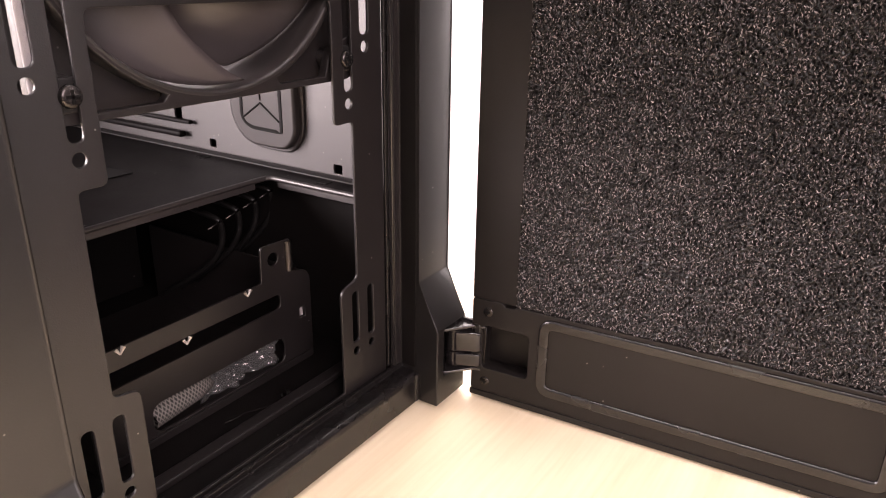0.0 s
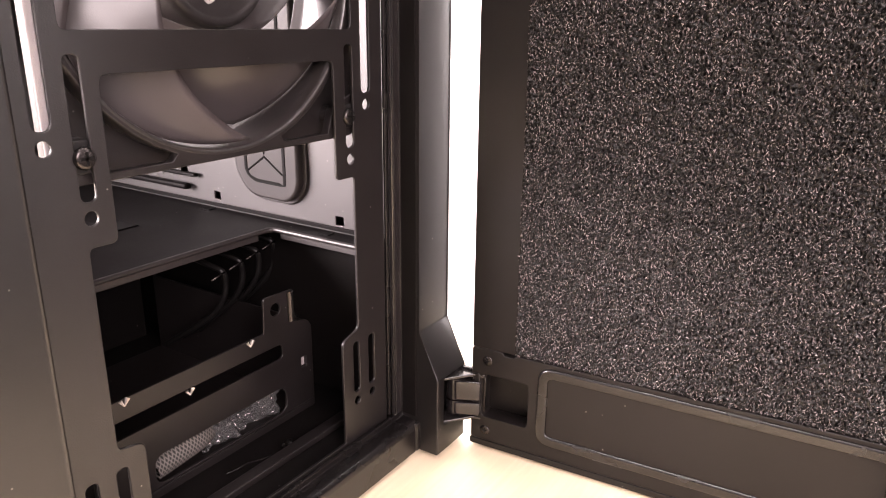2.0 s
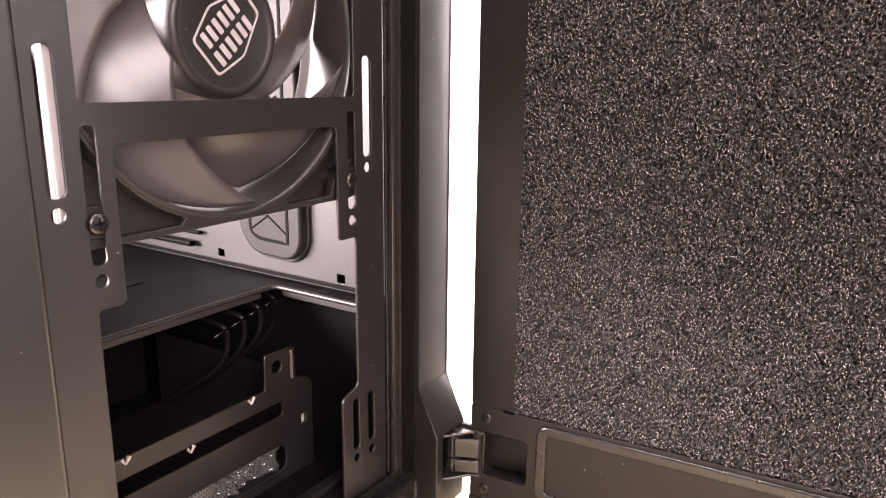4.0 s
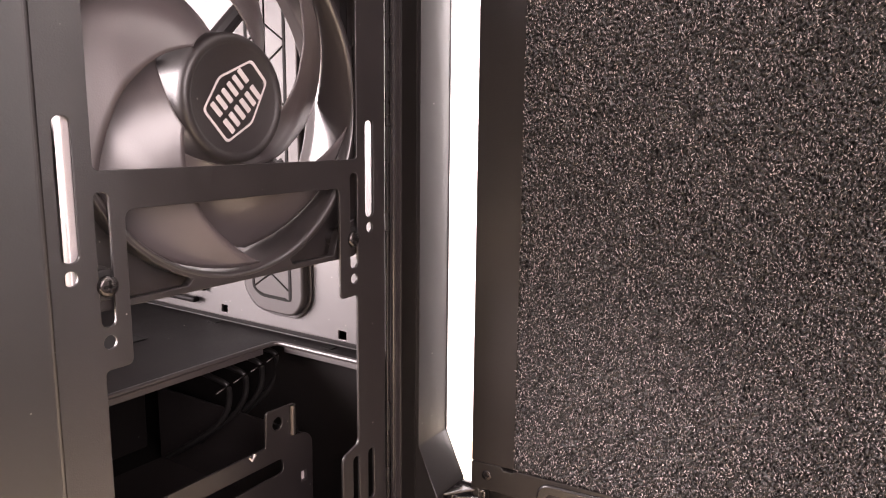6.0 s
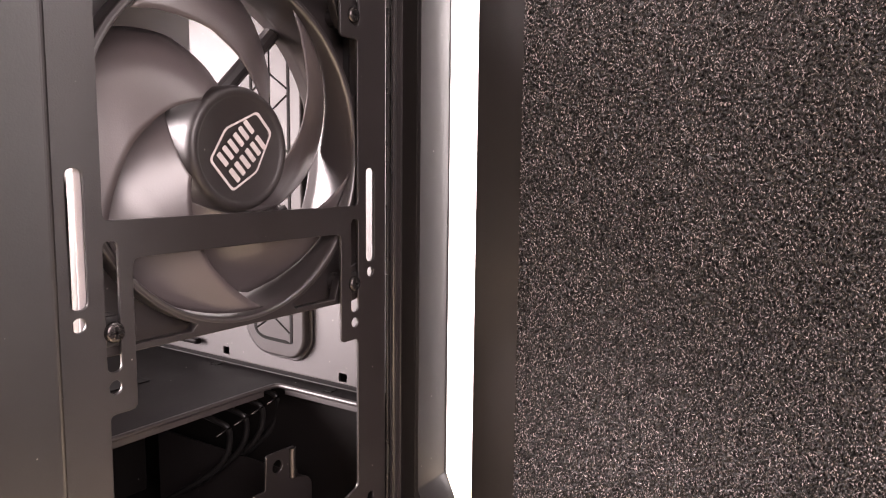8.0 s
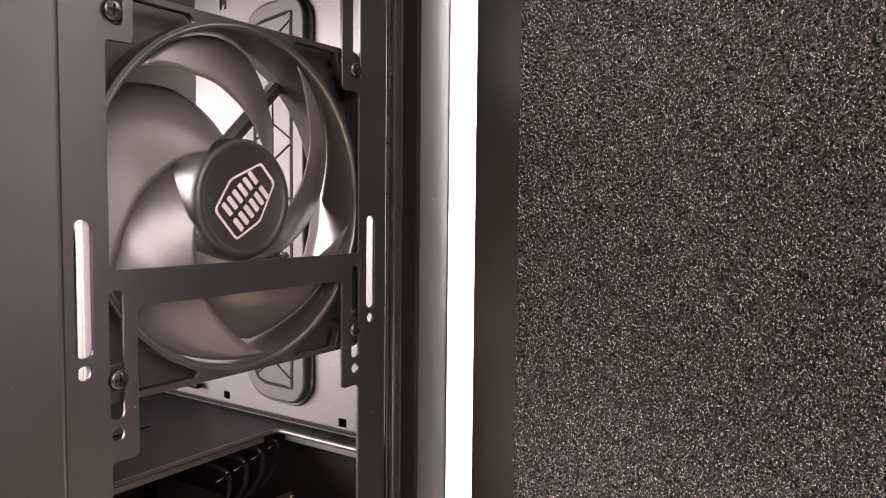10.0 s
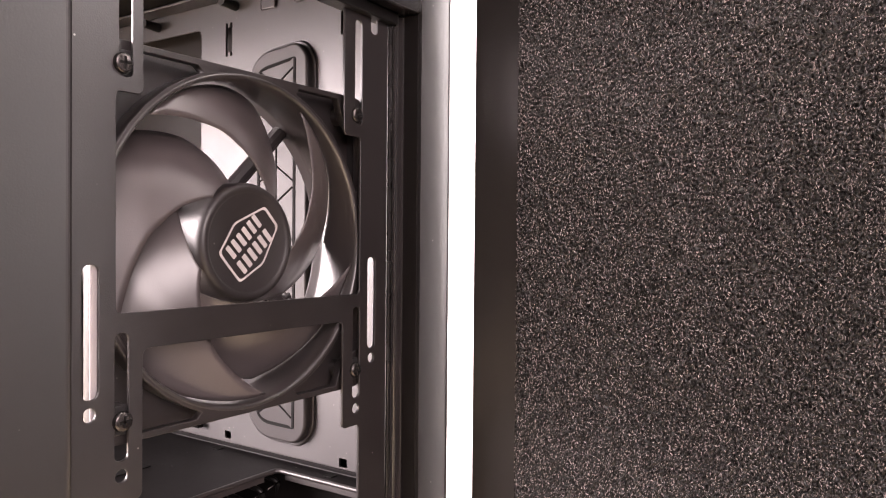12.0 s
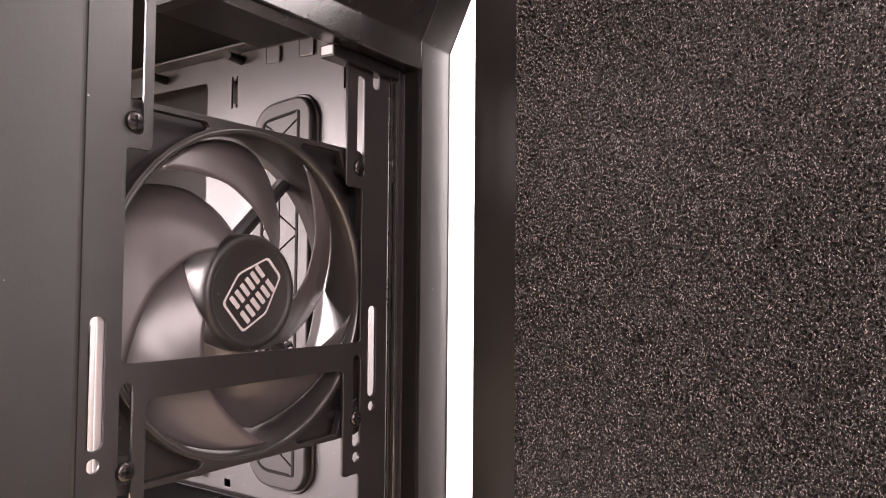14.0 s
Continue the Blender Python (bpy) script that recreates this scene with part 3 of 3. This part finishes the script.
def fan_parts():
    square = rounded([(-60, FZ - 60), (60, FZ - 60), (60, FZ + 60), (-60, FZ + 60)], 5, 6)
    mounts = [circle(sx * 52.5, FZ + sz * 52.5, 2.2) for sx in (-1, 1) for sz in (-1, 1)]
    pockets = []
    for sx in (-1, 1):
        for sz in (-1, 1):
            arc = [(59.7 * math.cos(radians(a)), 59.7 * math.sin(radians(a))) for a in (70, 62, 54, 45, 36, 28, 20)]
            pockets.append([(sx * x, FZ + sz * z) for x, z in [(58.6, 23), (58.6, 45), (50.5, 48), (48, 50.5), (45, 58.6), (23, 58.6), *arc]])
    frame_ = sheet("fan_frame", [square, circle(0, FZ, 58.3, 96), *mounts, *pockets], 3.6, FAN, facing_front(2.4), fan, 0.35)
    sheet("pocket_floor", [square, circle(0, FZ, 58.5, 96), *mounts], 1.2, FAN, facing_front(10.5), frame_, 0.2)
    sheet("rear_flange", [square, circle(0, FZ, 57.6, 96), *mounts], 3.0, FAN, facing_front(24.6), frame_, 0.4)
    lathe("duct", [(57.6, 2.6), (58.3, 2.2), (59.3, 2.6), (59.6, 4), (59.7, 26), (57.2, 27), (56.9, 20), (56.9, 8), (57.1, 4)], DUCT, frame_, closed=True)
    for sx in (-1, 1):
        for sz in (-1, 1):
            bm = bmesh.new()
            add_tube(bm, (sx * 52.5, 2.6, FZ + sz * 52.5), (sx * 52.5, 24.6, FZ + sz * 52.5), 3.6, segments=20)
            part("corner_post", bm, FAN, frame_, smooth=False)
            box("rubber_pad", (sx * 52.5 - 4.5, 0.8, FZ + sz * 52.5 - 4.5), (sx * 52.5 + 4.5, 2.2, FZ + sz * 52.5 + 4.5), RUBBER, frame_, 0.5)
    # pale strip on the frame's left edge, behind the outer slot
    box("pale_edge_strip", (-60.8, 1.2, FZ - 52), (-55.2, 2.3, FZ + 8), STRIP, frame_, 0.4, "pale strip on the fan frame's left edge")
    # Added dark block that blackens the gap beside the frame.
    box("gap_shade_block", (59.6, 5, 47), (63.2, 23, 100), RUBBER, frame_, 0.6)
    hub = lathe("hub", [(0, 4.4), (17.2, 4.3), (17.9, 3.9), (18.6, 3.5), (19.6, 3.4), (20.5, 3.9), (21.1, 5.0), (21.4, 6.8), (21.5, 12), (21.6, 23.5)], FAN, fan, label="black round fan hub with a pale badge")
    lathe("motor_base", [(0, 27.5), (22.5, 27.5), (22.8, 24.4), (0, 24.2)], FAN, fan)
    for k in range(4):
        a = radians(66 + 90 * k)
        b = a + radians(-14)
        bm = bmesh.new()
        add_tube(bm, (21 * math.cos(a), 25.6, FZ + 21 * math.sin(a)), (58 * math.cos(b), 25.6, FZ + 58 * math.sin(b)), 3.1, segments=10)
        part("strut", bm, FAN, fan)
    # badge: a hexagon outline and rows of plain bars
    hexa = [(-13.8, -3.4), (-6.9, 7.4), (7.2, 13.7), (13.8, 6.6), (6.6, -7.4), (-4.4, -13.8)]
    place = lambda pts, f=1.0: [(x * f + 0.4, z * f + FZ - 0.4) for x, z in pts]
    bad = sheet("badge", [place(rounded(hexa, 1.6)), place(rounded(hexa, 1.6), 0.93)], 0.25, PRINT, facing_front(4.16), hub, label="pale printed hexagon badge")
    ca, sa = math.cos(radians(44)), math.sin(radians(44))
    for row, u0, u1 in ((3.6, -9.6, 9.6), (-3.6, -9.8, 9.8)):
        for k in range(6):
            w = (u1 - u0) / 6
            a, b = u0 + w * k + 0.7, u0 + w * (k + 1) - 0.7
            lo, hi = row - 2.7, row + 2.7
            pts = [(a, lo), (b, lo), (b, hi), (a, hi)]
            pts = [(u * ca - v * sa, u * sa + v * ca) for u, v in pts]
            outs = [place(rounded(pts, 0.4, 3))]
            sheet("badge_bar", outs, 0.25, PRINT, facing_front(4.16), bad)
    # swept blades
    LEAD = [(20.5, -70), (25, -55), (30, -43), (35, -31.5), (40, -22.5), (45, -12), (50, -3.5), (53, 1), (56.2, 6)]
    WIDE = [(20.5, 66), (30, 65), (38, 66), (45, 66), (52, 65), (56.2, 63)]
    nr, nc = 22, 14

    def lead(r):
        return float(np.interp(r, [q[0] for q in LEAD], [q[1] for q in LEAD]))

    def blade_mesh():
        bm = bmesh.new()
        sides = []
        for off in (-0.55, 0.55):
            grid = []
            for i in range(nr + 1):
                f = i / nr
                r = 20.5 + 35.7 * f
                row_ = []
                for j in range(nc + 1):
                    c = j / nc
                    wide = float(np.interp(r, [q[0] for q in WIDE], [q[1] for q in WIDE]))
                    th = radians(lead(r) - c * wide)
                    y = 4.4 + 17.8 * c - 1.6 * math.sin(math.pi * c) + (1 - f) * 1.5 * (1 - c)
                    thick = off * (0.35 + 0.65 * math.sin(math.pi * min(1, c * 0.9 + 0.05)))
                    row_.append(bm.verts.new((r * math.cos(th) / 1000, (y + thick) / 1000, r * math.sin(th) / 1000)))
                grid.append(row_)
            sides.append(grid)
        for grid in sides:
            for i in range(nr):
                for j in range(nc):
                    bm.faces.new((grid[i][j], grid[i][j + 1], grid[i + 1][j + 1], grid[i + 1][j]))
        a, b = sides
        rim = [(0, j) for j in range(nc)] + [(i, nc) for i in range(nr)] + [(nr, j) for j in range(nc, 0, -1)] + [(i, 0) for i in range(nr, 0, -1)]
        for (i, j), (k, l) in zip(rim, rim[1:] + rim[:1]):
            bm.faces.new((a[i][j], b[i][j], b[k][l], a[k][l]))
        bmesh.ops.recalc_face_normals(bm, faces=bm.faces)
        me = bpy.data.meshes.new("blade")
        bm.to_mesh(me)
        bm.free()
        for p in me.polygons:
            p.use_smooth = True
        me.materials.append(BLADE)
        return me

    me = blade_mesh()
    for k in range(BLADES):
        ob = new("blade", me)
        ob.parent = fan
        ob.matrix_parent_inverse = fan.matrix_world.inverted()
        ob.matrix_basis = Matrix.Translation((0, 0, (FZ + LIFT) / 1000)) @ Matrix.Rotation(-radians(BLADE_TURN + 360 / BLADES * k), 4, "Y")


BLADES, BLADE_TURN = 5, 129
fan_parts()
for x, z in ((52.7, 0), (-52.2, 0), (52.7, 105), (-52.2, 105)):
    tagged(screw("fan_screw", None, facing_front(-0.9) @ Matrix.Translation((x / 1000, z / 1000, 0)), 3.1), "black cross-head screw holding the fan", "screw", "fan screws")

# ---- drive cage and cables under the shelf ----
cage = thing("drive_cage", (14, 90, -139), "black steel drive cage on the case floor", "drive cage")
cage_front = [(-42, -138.8), (67, -138.8), (67, -98.5), (64.5, -95.2), (56.4, -93.2), (56.4, -78.2), (39.8, -77.6), (39.0, -93.2), (-42, -93.2)]
sheet("cage_front", [rounded(cage_front, [0, 1, 1.5, 1.5, 0.5, 1, 1.5, 1, 1]), rect(-38, 49, -108.2, -100.8, 3, 6), rect(-19, 50, -134.4, -121.5, 5.5, 8), circle(46.0, -84.2, 3.2), rect(59.6, 63.4, -117.5, -112, 0.5)], 1.2, STEEL, facing_front(37.4), cage, 0.25)
bm = bmesh.new()
add_tube(bm, (55.0, 37.6, -92), (55.0, 37.6, -78.4), 2.0, segments=24)
part("rolled_tab", bm, SCREW, cage, smooth=False)
box("cage_side", (66, 38.8, -138.8), (67.2, 150, -97), STEEL, cage, 0.2)
box("cage_side", (-42, 38.8, -138.8), (-40.8, 150, -97), STEEL, cage, 0.2)
box("cage_floor", (-40.8, 38.8, -138.9), (68, 150, -137.9), STEEL, cage, 0.2)
box("floor_rail", (-60, 14, -139.4), (66, 20, -136.5), STEEL, cage, 0.6)
for x, z in ((30.6, -94.2), (-27.8, -94.2), (-0.7, -102.2)):
    bm = bmesh.new()
    add_tube(bm, (x - 0.2, 36.6, z - 1.2), (x + 1.6, 37.0, z + 1.3), 0.25, 1.0, segments=7)
    add_tube(bm, (x - 0.2, 36.6, z - 1.2), (x - 1.4, 37.2, z + 1.0), 0.25, 0.7, segments=6)
    part("burr", bm, BRIGHT, cage)
# Pale plate behind the square hole paints the light showing there.
box("lit_square", (59.8, 38.9, -117.2), (63.2, 39.6, -112.3), PRINT, cage, 0.2, "pale plate painting the light in the square hole")
hose = thing("ribbed_hose", (75, 62, -139), "dark ribbed cable conduit beside the drive cage", "conduit")
bm = bmesh.new()
for k in range(14):
    a = k / 13
    x, y, z = 74.5 + 2 * math.sin(a * 3), 56 + 10 * a, -137 + 34 * math.sin(a * 2.2)
    add_tube(bm, (x, y, z), (x + 0.4, y + 1.2, z + 1.3), 4.6, 4.6, segments=18)
part("conduit_rings", bm, CABLE, hose)
bm = bmesh.new()
for dx, dy, dz, r in ((-2.4, 0.4, 3.0, 0.9), (0.3, -0.6, 4.2, 1.1), (1.9, 0.5, 2.2, 0.8)):
    add_tube(bm, (32.4, 20.6, -138.9), (32.4 + dx, 20.6 + dy, -138.9 + dz), 0.5, r, segments=5)
part("floor_clip", bm, SCREW, cage, "bent scrap of bare metal")
box("bottom_fold", (-42, 36.3, -135.6), (66, 37.3, -134.7), STEEL, cage, 0.3)


def weave_material():
    m = material("braided_grey_sleeve", (0.16, 0.145, 0.14), 0.45)
    nt = m.node_tree
    b = nt.nodes["Principled BSDF"]
    co = nt.nodes.new("ShaderNodeTexCoord")
    total = None
    for ang in (35, -35):
        mp = nt.nodes.new("ShaderNodeMapping")
        mp.inputs["Rotation"].default_value = (0, radians(ang), 0)
        w = nt.nodes.new("ShaderNodeTexWave")
        w.inputs["Scale"].default_value = 230
        nt.links.new(co.outputs["Object"], mp.inputs["Vector"])
        nt.links.new(mp.outputs[0], w.inputs["Vector"])
        if total is None:
            total = w.outputs["Fac"]
        else:
            mul = nt.nodes.new("ShaderNodeMath")
            mul.operation = "MAXIMUM"
            nt.links.new(total, mul.inputs[0])
            nt.links.new(w.outputs["Fac"], mul.inputs[1])
            total = mul.outputs[0]
    ramp = nt.nodes.new("ShaderNodeValToRGB")
    ramp.color_ramp.elements[0].color, ramp.color_ramp.elements[1].color = (0.012, 0.011, 0.010, 1), (0.17, 0.155, 0.145, 1)
    ramp.color_ramp.elements[0].position = 0.55
    nt.links.new(total, ramp.inputs[0])
    nt.links.new(ramp.outputs[0], b.inputs["Base Color"])
    return m


sleeve = cable("sleeved_cable", [(-15, 46, -132), (-6, 46, -131), (4, 46, -130), (12, 48, -130), (20, 56, -133)], 5.2, weave_material())
tagged(sleeve, "grey braided cable sleeve inside the drive cage", "cable")


def plastic_bag():
    m = bpy.data.materials.new("clear_plastic_film")
    m.use_nodes = True
    b = m.node_tree.nodes["Principled BSDF"]
    b.inputs["Base Color"].default_value = (0.30, 0.29, 0.29, 1)
    b.inputs["Roughness"].default_value, b.inputs["Transmission Weight"].default_value = 0.09, 0.85
    bm = bmesh.new()
    n = 34
    grid = []
    for i in range(n + 1):
        row_ = []
        for j in range(n + 1):
            x, z = 8 + 44 * i / n, -138 + 17 * j / n
            q = Vector((x * 0.09, z * 0.09, 1.7))
            y = 46 + 7 * abs(noise.noise(q)) - 6 * abs(noise.noise(q * 2.3)) + 2 * noise.noise(q * 5)
            row_.append(bm.verts.new(at(x, y, z + 1.5 * noise.noise(q * 1.7))))
        grid.append(row_)
    for i in range(n):
        for j in range(n):
            bm.faces.new((grid[i][j], grid[i + 1][j], grid[i + 1][j + 1], grid[i][j + 1]))
    ob = part("plastic_bag", bm, m)
    so = ob.modifiers.new("film", "SOLIDIFY")
    so.thickness = 0.0003
    tagged(ob, "crumpled clear plastic bag inside the drive cage", "plastic bag")


plastic_bag()
for k in range(4):
    x, y, z = 50.5 + 10.4 * k, 75, -75.6 + 2.25 * k
    c = cable("power_cable", [(x - 4, 190, z + 9), (x - 2, y + 50, z + 8), (x - 1, y + 8, z + 2), (x, y - 1, z + 0.5), (x + 2.5, y + 1, z - 6), (x + 2, y + 2, z - 14), (x - 1, y + 10, z - 26), (x - 5, y + 40, -120)], 1.4, CABLE)
    tagged(c, "black power cable bent down under the shelf", "cable", "power cables")
# Added metal bars that stand in for highlights along the cable bends.
comb = thing("cable_bend_glints", (62, 73, -73), "thin metal bars standing in for glints on the power cables", "cable comb")
for k in range(4):
    bm = bmesh.new()
    add_tube(bm, (42.5 + 10.4 * k, 73, -77.3 + 2.25 * k), (51 + 10.4 * k, 73, -75.4 + 2.25 * k), 0.45, segments=10)
    part("bar", bm, SCREW, comb, smooth=True)
# A thin squiggle on the case floor, in screw metal.
thread = cable("floor_squiggle", [(6, 28, -138.9), (11, 26.3, -138.6), (14, 26.5, -138.2), (18, 25, -138.7), (24, 22.6, -138.8)], 0.16, SCREW)
tagged(thread, "thin squiggle on the case floor", "thread")
lead_ = cable("fan_cable", [(14, 29, 40), (24, 30, 31), (32, 32, 34), (36, 34, 28), (33, 36, 20), (40, 36, 25), (46, 30, 30)], 1.3, RUBBER)
tagged(lead_, "thin black fan cable behind the fan", "cable")
psu = thing("power_supply", (0, 260, -139.4), "black power supply under the shelf", "power supply")
box("casing", (-78, 170, -139.4), (72, 310, -62), SHADE_BLACK, psu, 1.0)
